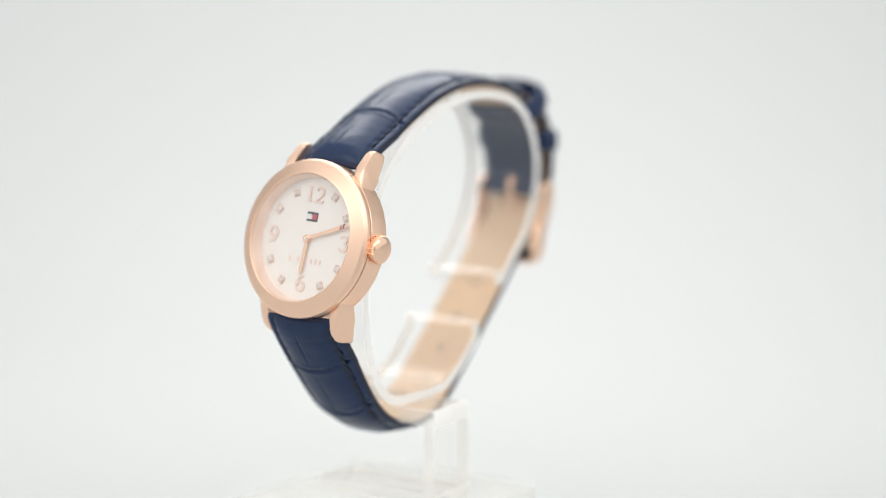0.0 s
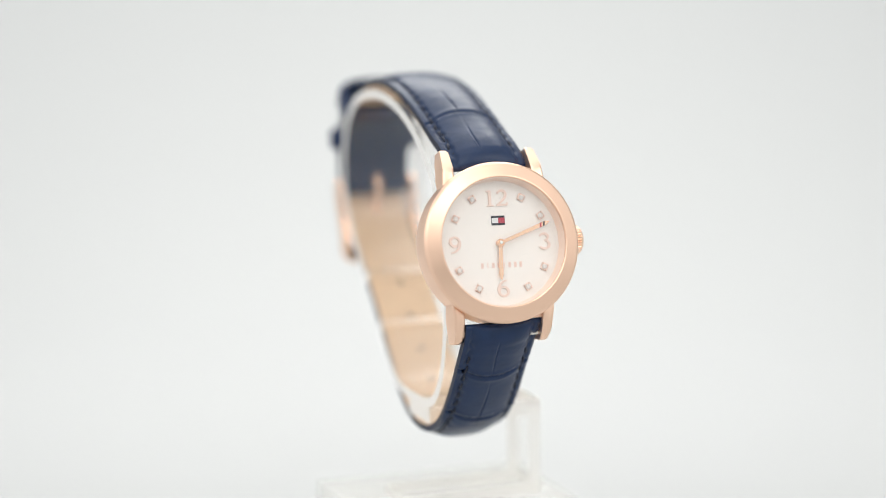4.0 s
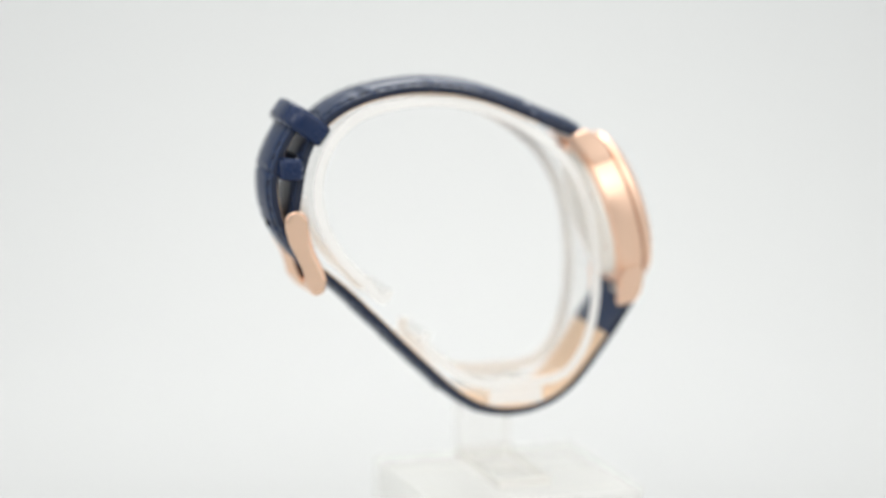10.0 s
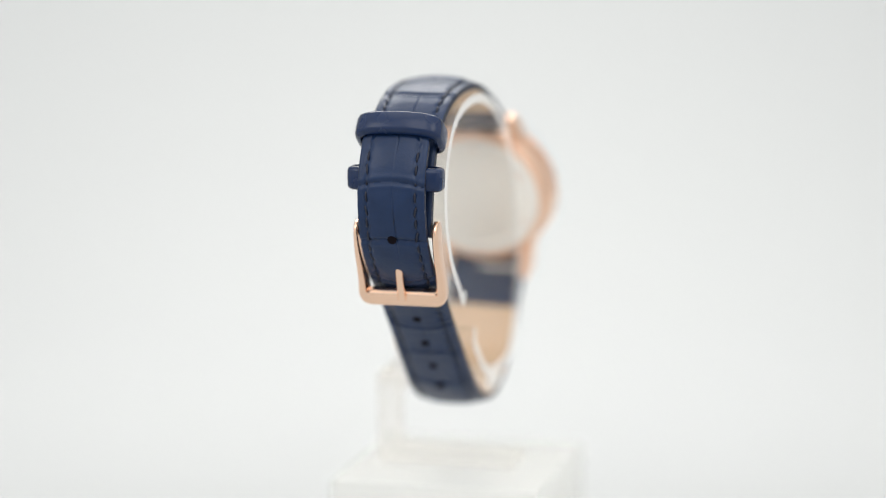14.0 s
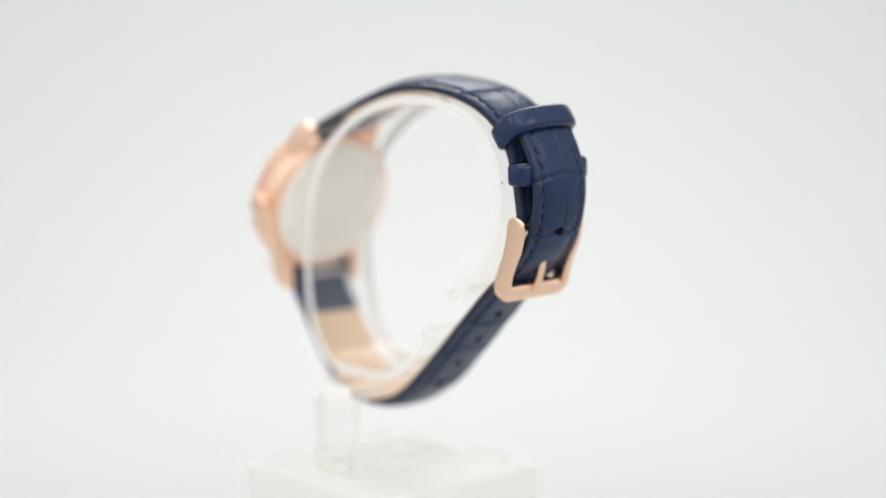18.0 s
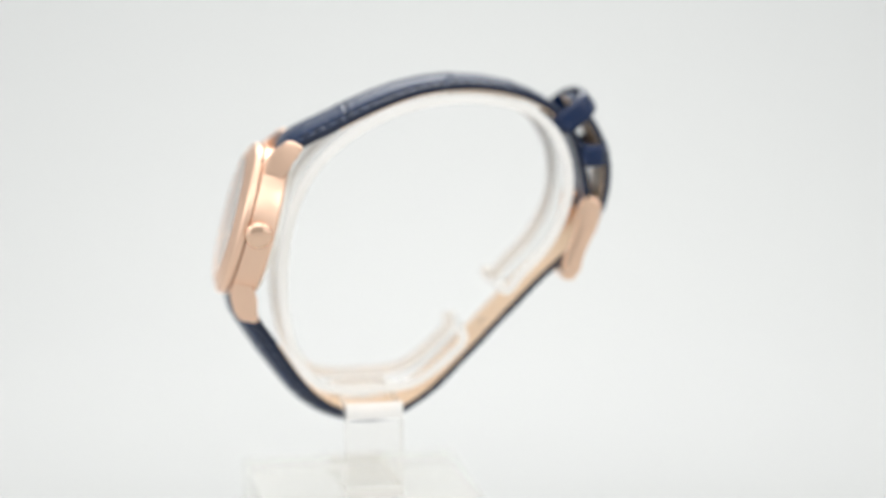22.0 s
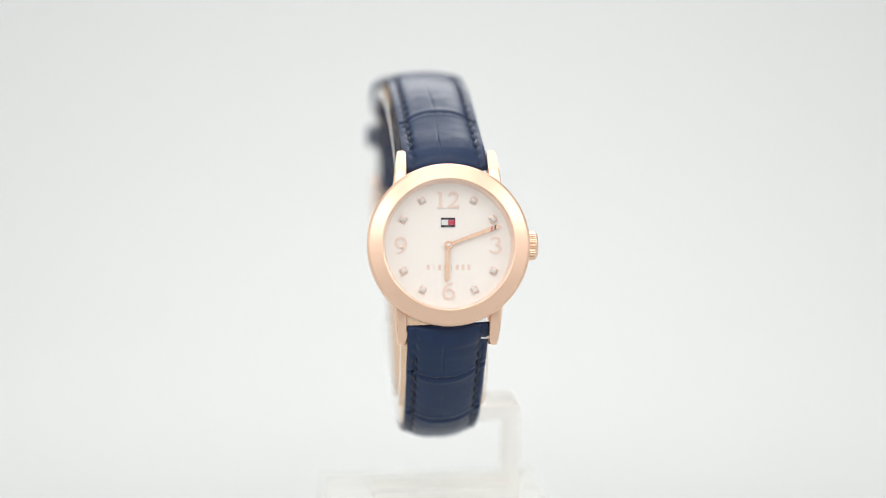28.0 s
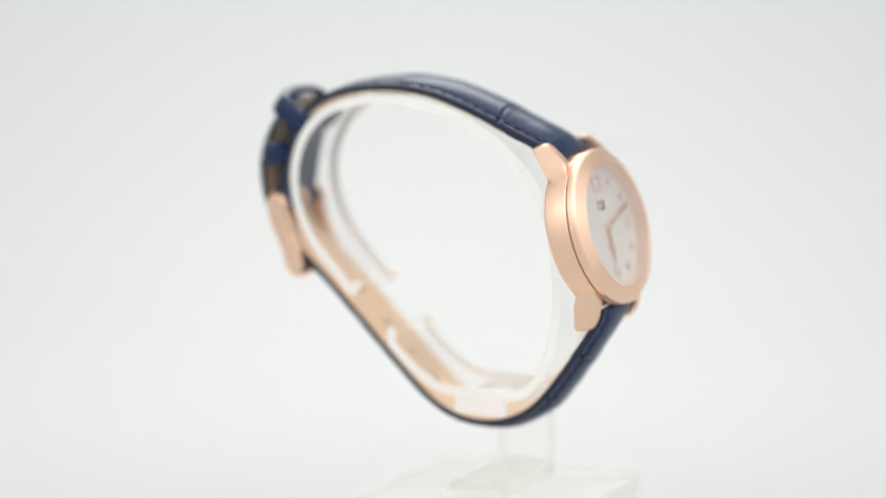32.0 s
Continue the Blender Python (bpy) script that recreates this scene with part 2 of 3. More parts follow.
def cuff():
    outer = [(10.0, 61.8), (10.6, 60.2), (11.9, 59.2), (15.5, 62.6), (19.3, 66.4), (22.1, 70.4), (24.3, 76), (24.8, 81), (23.6, 86.4),
             (21.0, 90.8), (16.7, 94.2), (11.7, 95.8), (6.7, 96.5), (1.7, 96.5), (-3.2, 95.8), (-8.2, 94.4), (-13.2, 92.2),
             (-19, 88.4), (-24.2, 82.9), (-27.4, 76), (-29.0, 68), (-29.2, 60.5), (-28.4, 54), (-25.8, 47.2), (-22.2, 43.6), (-18.4, 42.65),
             (-13.5, 42.6), (-8.5, 42.65), (-5.0, 43.2), (-1.6, 45.0), (3.2, 49.0), (5.2, 51.0), (5.5, 52.6), (4.7, 54.4)]
    q, t, s = spline(outer, 0.6)
    nrm = np.stack([t[:, 1], -t[:, 0]], 1)
    # the path runs from the gap over the top; its inner side lies to the left
    inward = -nrm
    if np.dot(inward[len(q) // 3], np.array([-2.0, 70.0]) - q[len(q) // 3]) < 0:
        inward = -inward
    xs = [-1, -0.97, -0.9, -0.5, 0, 0.5, 0.9, 0.97, 1]
    rim = lambda e: 0.18 if abs(e) == 1 else 0.05 if abs(e) > 0.95 else 0
    return slab(q, inward, s, lambda v: 7.55, lambda v, e: rim(e), lambda v, e: 2.05 - rim(e), xs, lambda v: XC)


def finish_cuff(bm):
    """The cuff's two sides are whitened for light piped to them; its inner face has a broader gloss."""
    bmesh.ops.recalc_face_normals(bm, faces=bm.faces)
    for f in bm.faces:
        inside = f.normal.dot(Vector((0, -2, 70)) - f.calc_center_median()) > 0
        f.material_index = 1 if abs(f.normal.x) > 0.8 else 2 if inside else 0
    return bm


cuff_ring = part("cuff", finish_cuff(cuff()), (PLAIN_ACRYLIC, EDGE, ACRYLIC), stand, "clear open cuff, its cut edges whitened for light piped inside", sharp=50)
cuff_ring.visible_shadow = False


def bracket():
    """A clear strip with two square bends: under the cuff, down, and back along the riser."""
    line = [(-8.0, 42.55), (12.9, 42.55), (13.3, 42.15), (13.3, 39.65), (13.3, 27.15), (13.3, 25.4), (12.95, 25.05), (-12.8, 25.05), (-12.8, 27.1), (11.0, 27.1), (11.2, 27.3), (11.2, 39.5),
            (11.0, 39.7), (-8.0, 39.7)]
    bm = prism(line, 10.1, 0.16, 2)
    bm.transform(Matrix(((1, 0, 0, 0), (0, 0, -1, -13.05), (0, 1, 0, 0), (0, 0, 0, 1))))
    bmesh.ops.recalc_face_normals(bm, faces=bm.faces)
    for f in bm.faces:
        at = f.calc_center_median()
        # the upper bends too are whitened for the light refracted there
        turn = at.z > 39.6 and (abs(f.normal.x) > 0.6 or abs(f.normal.y) > 0.6)
        f.material_index = 1 if turn else 2 if abs(f.normal.y) > 0.3 or at.z < 27.2 and abs(f.normal.x) > 0.3 else 0
    return bm


part("mould_mark", block(5.7, 6.26, 23.9, 24.5, 82.76, 82.88, 0), BLACK, cuff_ring, "short dark mould mark")
part("bracket", bracket(), (PLAIN_ACRYLIC, EDGE, FAINT_EDGE), stand, "bent clear bracket", sharp=40).visible_shadow = False

# ---------------------------------------------------------------- the wristwatch
watch = thing("wristwatch", 37.5, "rose-gold wristwatch with white dial and navy croc-embossed leather strap", "wristwatch")
LEAN = radians(15.82)
# the head leans back and sits a little askew on the cuff
HEAD = (Matrix.Translation((-1.13, -34.9, 74.21)) @ Matrix.Rotation(radians(-2.73), 4, "Z")
        @ Matrix(((1, 0, 0, 0), (0, math.sin(LEAN), -math.cos(LEAN), 0), (0, math.cos(LEAN), math.sin(LEAN), 0), (0, 0, 0, 1)))
        @ Matrix.Rotation(radians(-0.78), 4, "Z"))
DIAL_AT = -0.5     # the dial lies deep below the glass
# columns: along 9 to 3, along 6 to 12, outwards from the dial


def spot(x, u, n=0.0, turn=0.0):
    """A pose in the head: on the dial at x, u mm, n mm above it, turned clockwise by degrees."""
    return HEAD @ Matrix.Translation((x, u, n + DIAL_AT)) @ Matrix.Rotation(-radians(turn), 4, "Z")


part("case", lathe([(0, -5.45), (12.5, -5.45), (13.15, -5.3), (13.45, -4.95), (13.55, -4.5), (13.62, -2.6), (13.62, -0.95), (13.55, -0.84),
                    (13.0, -0.8), (0, -0.8)], 160), GOLD_BRUSHED, watch, "brushed rose-gold case", sharp=24, at=HEAD)
case_back = part("case_back", lathe([(0, -6.2), (8.6, -6.2), (8.8, -6.1), (9.0, -6.2), (10.6, -6.2), (11.6, -6.0), (11.9, -5.7), (11.9, -5.4), (0, -5.38)], 96),
                 STEEL, watch, "plain steel case back", at=HEAD)
for k in range(6):
    a = radians(30 + 60 * k)
    part("opener_notch", block(-0.55, 0.55, -0.35, 0.35, -6.24, -6.1, 0.06, 1), SETTING, case_back,
         at=HEAD @ Matrix.Translation((10.1 * math.cos(a), 10.1 * math.sin(a), 0)) @ Matrix.Rotation(a + math.pi / 2, 4, "Z"))
part("bezel", lathe([(11.05, -0.42), (13.45, -0.42), (13.72, -0.38), (13.8, -0.28), (13.82, 0.45), (13.76, 0.62), (13.5, 0.92), (13.36, 1.04), (13.26, 1.09),
                             (11.36, 1.98), (11.22, 2.02), (11.09, 1.96), (11.05, 1.8)], 192, closed=True), GOLD_BRUSHED, watch,
             "wide satin rose-gold bezel", sharp=8, at=HEAD)
# a brown ring fills the gap between bezel and case
part("gap_ring", lathe([(12.8, -0.81), (13.36, -0.81), (13.36, -0.41), (12.8, -0.41)], 96, closed=True), GAP_BROWN, watch, "thin dark line between bezel and case", at=HEAD)
part("dial", lathe([(0, 0), (11.03, 0), (11.03, -0.25), (0, -0.25)], 96), DIAL, watch, "silver-white sunray dial", at=HEAD @ Matrix.Translation((0, 0, DIAL_AT)))
part("inner_ring", lathe([(10.62, DIAL_AT + 0.01), (11.04, DIAL_AT + 0.01), (11.04, 1.6), (10.98, 1.6)], 128, closed=True), PALE, watch, "pale polished ring round the dial", at=HEAD)
crystal = part("crystal", lathe([(0, 1.62), (10.98, 1.62), (11.02, 1.94), (10.88, 2.04), (0, 2.14)], 96), CRYSTAL, watch, "clear flat glass", at=HEAD)
crystal.visible_shadow = False

# lug outlines: distance along the strap, height; the upper pair is cut away more below
LUG_TOP = [(9.5, -0.95), (12.2, -0.95), (13.2, -1.35), (14.2, -1.95), (15.4, -2.8), (16.3, -3.5), (16.62, -3.85), (16.72, -4.5), (16.45, -6.3), (16.15, -6.75),
           (15.7, -6.7), (14.4, -6.15), (12.9, -5.5), (11.6, -4.85), (9.5, -4.4)]
LUG_LOW = [(9.5, -0.95), (12.0, -0.95), (13.3, -1.3), (14.6, -2.0), (15.6, -2.75), (16.2, -3.3), (16.5, -3.85), (16.6, -4.6), (16.35, -6.8), (16.0, -7.1),
           (15.4, -6.95), (14.0, -6.3), (12.2, -5.4), (9.5, -4.6)]
for sx in (-1, 1):
    for su in (-1, 1):
        m = HEAD @ Matrix(((0, 0, 1, sx * 7.68), (su, 0, 0, 0), (0, 1, 0, 0), (0, 0, 0, 1)))
        bm = prism(LUG_TOP if su > 0 else LUG_LOW, 1.42, 0.42, 4)
        for v in bm.verts:
            if v.co.z * sx > 0:                     # it widens towards the case
                v.co.z += sx * 0.13 * (16.72 - v.co.x)
        part("lug", bm, GOLD_BRUSHED, watch, at=m, sharp=30)
for su, n in ((-15.2, -4.7), (15.3, -5.9)):
    part("spring_bar", tube([(-7.0, su, n), (7.0, su, n)], 0.35), STEEL, watch, at=HEAD)

CROWN = HEAD @ Matrix(((0, 0, 1, 0), (0, 1, 0, 0.12), (-1, 0, 0, -2.5), (0, 0, 0, 1)))
crown = part("crown", lathe([(0, 13.2), (1.2, 13.2), (1.2, 13.55), (2.3, 13.6), (2.5, 13.75), (2.5, 14.7), (2.36, 14.9), (2.0, 14.95)], 192,
                            teeth=lambda a: 1.0 - 0.075 * (0.5 + 0.5 * math.cos(34 * a)) ** 0.7), GOLD, watch, "knurled rose-gold crown", sharp=20, at=CROWN)
part("crown_cap", lathe([(2.26, 14.8), (2.26, 14.95), (2.14, 15.12), (1.85, 15.3), (1.0, 15.42), (0, 15.46)], 48), GOLD, crown, at=CROWN)

# minute and hour hand: ten past six
HAND = [(-0.29, 0), (0.29, 0), (0.34, 8.4), (0.31, 8.9), (0.08, 9.55), (-0.08, 9.55), (-0.31, 8.9), (-0.34, 8.4)]
minute = part("minute_hand", prism(HAND, 0.16, 0.04, 1), GOLD, watch, at=spot(0, 0, 0.72, 69.8))
for k, mat in enumerate((RED, BLACK)):
    part("stripe", prism([(-0.4, 7.9 + 0.62 * k), (0.4, 7.5 + 0.62 * k), (0.4, 7.78 + 0.62 * k), (-0.4, 8.18 + 0.62 * k)], 0.04), mat, minute,
         ("red stripe", "black stripe")[k], at=spot(0, 0, 0.83, 69.8))
HOUR = [(-0.34, 0), (0.34, 0), (0.38, 5.4), (0.32, 5.8), (0.1, 6.3), (-0.1, 6.3), (-0.32, 5.8), (-0.38, 5.4)]
part("hour_hand", prism(HOUR, 0.16, 0.04, 1), GOLD, watch, at=spot(0, 0, 0.42, 183.0))
part("hand_hub", lathe([(0, 0), (0.66, 0), (0.66, 0.85), (0.56, 0.95), (0.35, 0.95), (0.3, 0.85), (0, 0.85)], 32), GOLD, watch, at=spot(0, 0))
part("hub_pin", lathe([(0.28, 0.8), (0.28, 0.98), (0.2, 1.03), (0, 1.03)], 20), STEEL, watch, "grey centre pin", at=spot(0, 0))


def stroke(points, lift):
    """A raised pen stroke through (x, y, width) points, round or flat, lying in the xy plane."""
    q, t, s = spline([(x, y) for x, y, _ in points], 0.12)
    d = np.r_[0, np.cumsum([math.dist(a[:2], b[:2]) for a, b in zip(points, points[1:])])]
    w = np.interp(s / s[-1], d / d[-1], [p[2] * 0.42 for p in points])
    n = np.stack([-t[:, 1], t[:, 0]], 1) * w[:, None]
    bm = bmesh.new()
    rows = [[bm.verts.new((*(p + o), h)) for o, h in ((m, 0), (m, 0.24 + lift), (-m, 0.24 + lift), (-m, 0))] for p, m in zip(q, n)]
    for a, b in zip(rows, rows[1:]):
        for j in range(4):
            bm.faces.new((a[j], a[(j + 1) % 4], b[(j + 1) % 4], b[j]))
    bm.faces.new(rows[0])
    bm.faces.new(rows[-1][::-1])
    return bm


def arc(x, y, rx, ry, a0, a1, w0, w1, bulge):
    """Points of a pen arc from a0 to a1 degrees; widest in the middle by bulge."""
    return [(x + rx * math.cos(radians(a0 + (a1 - a0) * u)), y + ry * math.sin(radians(a0 + (a1 - a0) * u)),
             w0 + (w1 - w0) * u + bulge * math.sin(math.pi * u)) for u in np.linspace(0, 1, 13)]


# old-style numerals with serifs and thick and thin strokes, 2.7 mm high
NINE = [arc(0, 0.52, 0.72, 0.78, 20, 380, 0.34, 0.34, 0.12), [(0.74, 0.6, 0.4), (0.72, 0.0, 0.5), (0.42, -0.75, 0.42), (-0.1, -1.2, 0.3), (-0.6, -1.3, 0.24)]]
ONE = [[(-1.1, 1.2, 0.46), (-1.1, -1.2, 0.46)], [(-1.6, -1.24, 0.24), (-0.6, -1.24, 0.24)], [(-1.6, 1.12, 0.24), (-1.05, 1.24, 0.24)]]
TWO = [arc(0.72, 0.55, 0.66, 0.7, 165, -25, 0.3, 0.44, 0.12) + [(1.05, -0.2, 0.4), (0.5, -0.75, 0.34), (0.0, -1.18, 0.26)],
       [(-0.1, -1.2, 0.36), (0.8, -1.16, 0.4), (1.5, -1.2, 0.34)], [(1.46, -1.25, 0.2), (1.54, -0.8, 0.2)]]
THREE = [arc(-0.05, 0.66, 0.66, 0.6, 160, -80, 0.28, 0.26, 0.2), arc(-0.05, -0.58, 0.8, 0.7, 85, -160, 0.26, 0.3, 0.22)]
SIX = [[(-x, -y, w) for x, y, w in line] for line in NINE]
for text, lines, x, u in (("12", ONE + TWO, 0.05, 7.7), ("3", THREE, 8.0, 0.0), ("6", SIX, 0.0, -7.75), ("9", NINE, -8.05, 0.0)):
    bm = bmesh.new()
    for k, line in enumerate(lines):
        one = stroke(line, 0.008 * k)
        me = bpy.data.meshes.new("stroke")
        one.to_mesh(me)
        one.free()
        bm.from_mesh(me)
        bpy.data.meshes.remove(me)
    bm.transform(Matrix.Diagonal((1.16, 1.03, 1, 1)))
    part("numeral", bm, GOLD_PRINT, watch, "raised rose-gold numeral " + text, at=spot(x, u, 0.0))

# eight stone markers in square settings
for hour in (1, 2, 4, 5, 7, 8, 10, 11):
    a = radians(30 * hour)
    m = spot(8.8 * math.sin(a), 8.8 * math.cos(a), 0.0, 30 * hour)
    setting = part("hour_marker", block(-0.6, 0.6, -0.6, 0.6, 0.0, 0.28, 0.08, 2), SETTING, watch, at=m)
    part("stone", lathe([(0.47, 0.27), (0.47, 0.36), (0.28, 0.52), (0, 0.52)], 8), STONE, setting, "small faceted clear stone", sharp=5, at=m)
    for px in (-0.47, 0.47):
        for pu in (-0.47, 0.47):
            part("claw", lathe([(0.13, 0.2), (0.13, 0.42), (0.07, 0.5), (0, 0.52)], 10), GOLD_PRINT, setting, at=m @ Matrix.Translation((px, pu, 0)))

# emblem: dark bars above and below a white and a red field
emblem = part("emblem", block(-1.22, 1.22, 3.05, 4.68, 0.0, 0.1, 0.03, 1), BLACK, watch, "small dark, white and red emblem", at=spot(0, 0))
part("field", block(-1.14, -0.02, 3.42, 4.31, 0.1, 0.15, 0), WHITE, emblem, "white field", at=spot(0, 0))
part("field", block(0.02, 1.14, 3.42, 4.31, 0.1, 0.15, 0), RED, emblem, "red field", at=spot(0, 0))
# maker's lettering, as plain bars
for k in range(8):
    x = -3.45 + 0.985 * k
    w = 0.07 if k in (1, 4) else 0.24
    part("lettering_bar", block(x - w, x + w, -4.2, -3.3, 0.0, 0.04, 0), PINK, watch, at=spot(0, 0))


# ---------------------------------------------------------------- straps
PITCH = 2.15      # the length of a stitch and its gap


def seam(v):
    """How far out across the strap its seam runs."""
    return float(np.interp(v, [0, 25, 60], [0.8, 0.79, 0.73]))


def gauss(v, w):
    return math.exp(-(v / w) ** 2)


def spine(s):
    """The depth of the fine line along the middle, which comes and goes."""
    return (0.1 + 0.08 * math.sin(0.42 * s)) * min(1.0, max(0.0, (s - 2.5) / 2))


def embossed(creases, mid, edge):
    """The height of embossed leather over its back: a padded middle, sunk seam lines, cross creases and a thin rounded rim."""
    def height(s, e):
        m = np.interp(s, *mid)
        a = abs(e)
        h = edge + (m - edge) * max(0.0, 1 - (a / 0.85) ** 2.6) if a < 0.85 else edge
        h -= 0.26 * gauss(a - seam(s) + 0.025 * math.cos(2 * math.pi * s / PITCH), 0.055)
        h -= max(0.0, a - 0.9) ** 2 * 20
        for c, bow in creases:
            d = s - c - bow * (1 - (e / 0.8) ** 2)
            if abs(d) < 2:
                h -= 0.34 * gauss(d, 0.26) - 0.1 * gauss(abs(d) - 0.7, 0.35)
        h -= spine(s) * gauss(e + 0.1 + 0.03 * math.sin(s * 0.3), 0.022)
        h -= 0.03 * gauss(s - 6.3 - 0.5 * math.sin(3 * e), 0.7) * max(0.0, 1 - a)
        return h + 0.05 * noise.noise((s * 0.5, e * 2.2, edge * 9)) + 0.02 * noise.noise((s * 1.6, e * 8, 3))
    return height


XS = [math.sin(math.pi / 2 * k / 19) * 0.4 + 0.6 * k / 19 for k in range(-19, 20)]
XS = sorted(XS + [-0.17 + 0.014 * k + 0.003 for k in range(11)] + [f * (0.66 + 0.034 * k + 0.004) for f in (-1, 1) for k in range(8)])
STITCH = bpy.data.meshes.new("stitch")
_bm = tube([(0, -0.85, -0.22), (0, -0.5, 0.06), (0, 0.0, 0.1), (0, 0.5, 0.06), (0, 0.85, -0.22)], 0.22, 8)
_bm.transform(Matrix.Scale(MM, 4))
_bm.to_mesh(STITCH)
_bm.free()
STITCH.materials.append(THREAD)
STITCH.shade_smooth()


def strap(name, path, side, halves, creases, mid, edge, lining, stitched, skew, lean, label):
    """A strap along its inner face in the yz plane. side: which way is outwards; skew: how far its end at the case is pushed aside;
    lean: arc lengths, and how far the edge on the crown's side sinks towards the cuff there."""
    middle = lambda v: XC + skew * max(0.0, 1 - v / 30)
    q, t, s = spline(path, 0.28)
    nrm = np.stack([-t[:, 1], t[:, 0]], 1) * side
    top = embossed(creases, mid, edge)
    end = s[-1]
    sink = lambda v, e: -((1 + e) / 2) ** 1.8 * np.interp(v, *lean)

    def capped(v, e):
        """The end at the case is rolled round its spring bar, the other end is pared thin."""
        roll = math.sqrt(max(0.0, 1 - max(0.0, 1 - v / 2.3) ** 2))
        drop = max(0.0, 1 - (end - v) / 0.9)
        return 0.25 + top(v, e) * (0.42 + 0.58 * roll) * (1 - 0.9 * drop ** 2.2) + sink(v, e)

    def low(v, e):
        roll = math.sqrt(max(0.0, 1 - max(0.0, 1 - v / 1.3) ** 2))
        return (0.25 if lining[0] - 0.2 < v < lining[1] + 0.2 else 0.08) + 0.3 * (1 - roll) + sink(v, e)

    body = slab(q, nrm, s, halves, low, capped, XS, middle)
    bmesh.ops.recalc_face_normals(body, faces=body.faces)
    for f in body.faces:
        f.material_index = 1 if abs(f.normal.x) > 0.72 else 0
    ob = part(name, body, (NAVY, NAVY_EDGE), watch, label, sharp=60)
    keep = [k for k in range(len(q)) if lining[0] <= s[k] <= lining[1]]
    k0, k1 = keep[0], keep[-1] + 1
    part("lining", slab(q[k0:k1], nrm[k0:k1], s[k0:k1], lambda v: halves(v) - (0.12 if v < 90 else 0.7), lambda v, e: sink(v, e), lambda v, e: 0.25 + sink(v, e),
                        [-1, -0.96, -0.5, 0, 0.5, 0.96, 1], middle), TAN, ob, "tan leather lining", sharp=60)
    v = stitched[0]
    while v < stitched[1]:
        k = int(np.searchsorted(s, v))
        for e in (-seam(v), seam(v)):
            h = capped(v, e) + 0.02
            y, z = q[k] + nrm[k] * h
            along, out = Vector((0, *t[k])), Vector((0, *nrm[k]))
            m = Matrix((along.cross(out), along, out)).transposed().to_4x4()
            m.translation = (middle(v) + e * halves(v), y, z)
            repeat("stitch", STITCH, m @ Matrix.Rotation(random.uniform(-0.1, 0.25) * (1 if e > 0 else -1), 4, "Z"), ob)
        v += PITCH
    return ob, q, t, nrm, s, capped


UPPER = [(-27.55, 85.4), (-24.3, 87.5), (-18.2, 90.2), (-13.2, 92.5), (-8.2, 94.5), (-3.2, 96.0), (1.7, 96.7), (6.7, 96.75), (11.7, 96.1),
         (16.7, 94.6), (20.6, 92.3), (23.2, 89.6), (24.8, 86.4), (25.8, 82.4), (26.4, 78.9), (26.7, 76.6), (26.6, 74.2)]
upper, *_ = strap("upper_strap", UPPER, 1, lambda v: np.interp(v, [0, 25, 55, 90], [7.05, 6.85, 6.15, 5.95]),
                  [(13.4, 0.9), (32.2, 0.9), (43.2, 0.9), (52.7, -0.8), (60.7, 0.8)],
                  ([0, 3.2, 12, 22, 32, 45, 60, 90], [2.0, 2.75, 2.8, 2.65, 2.25, 1.75, 1.5, 1.4]), 1.3, (11.0, 54.5), (5.2, 56.0), 0.65, ([0, 1], [0, 0]),
                  "navy croc-embossed leather strap half with buckle")
LOWER_OUT = [(-37.15, 60.6), (-36.2, 58.2), (-35.0, 56.4), (-33.2, 53.8), (-31.0, 50.7), (-27.9, 46.6), (-22.9, 41.0), (-18.2, 38.6), (-13.1, 37.8), (-8, 38.4),
             (-2.4, 41.4), (2.6, 46.0), (7.9, 51.2), (13.1, 56.5), (18.0, 61.2), (20.8, 63.7), (23.6, 65.7), (26.4, 68.2), (28.7, 70.8),
             (30.5, 74.0), (31.7, 78.0), (32.0, 82.0), (31.6, 85.0), (30.2, 88.2), (28.5, 91.0), (26.9, 93.4), (25.3, 95.2)]
_q, _t, _s = spline(LOWER_OUT, 1.5)
LOWER = _q + np.stack([-_t[:, 1], _t[:, 0]], 1) * np.interp(_s, [0, 70, 85, 140], [1.0, 1.0, 1.35, 1.35])[:, None]
_q, _t, _s = spline(LOWER, 0.4)
FREE = float(_s[np.argmin(np.linalg.norm(_q - np.array((31.1, 74.4)), axis=1))])   # arc length of the free hole
lower, LQ, LT, LN, LS, LTOP = strap("lower_strap", LOWER, -1, lambda v: np.interp(v, [0, 25, 60, _s[-1] - 5, _s[-1] - 2, _s[-1]], [7.0, 6.6, 5.95, 5.9, 4.9, 2.4]),
                                    [(9.8, 0.9), (20.4, 0.9), (30.0, -0.9), (39.5, 0.9), (48.5, -0.8), (57.5, 0.8), (66.5, -0.8),
                                     (FREE - 9.0, -0.8), (FREE - 0.4, 0.5), (FREE + 8.8, 0.5), (FREE + 19.5, -0.5)],
                                    ([0, 3.2, 12, 22, 32, 45, 140], [1.9, 2.5, 2.65, 2.7, 2.4, 1.85, 1.8]), 1.25, (11.0, 117.0), (6.9, 104.0), -0.15, ([0, 4, 11, 17, 24, 36], [0.5, 1.5, 1.5, 1.05, 0.7, 0]),
                                    "navy croc-embossed leather strap half with punched holes")
# near-black plugs stand in for the shade inside the punched holes
PUNCH = bpy.data.meshes.new("hole")
_bm = lathe([(0, -1.15), (0.42, -1.15), (0.46, -1.1), (0.8, 1.1), (0.76, 1.15), (0, 1.15)], 20)
_bm.transform(Matrix.Scale(MM, 4))
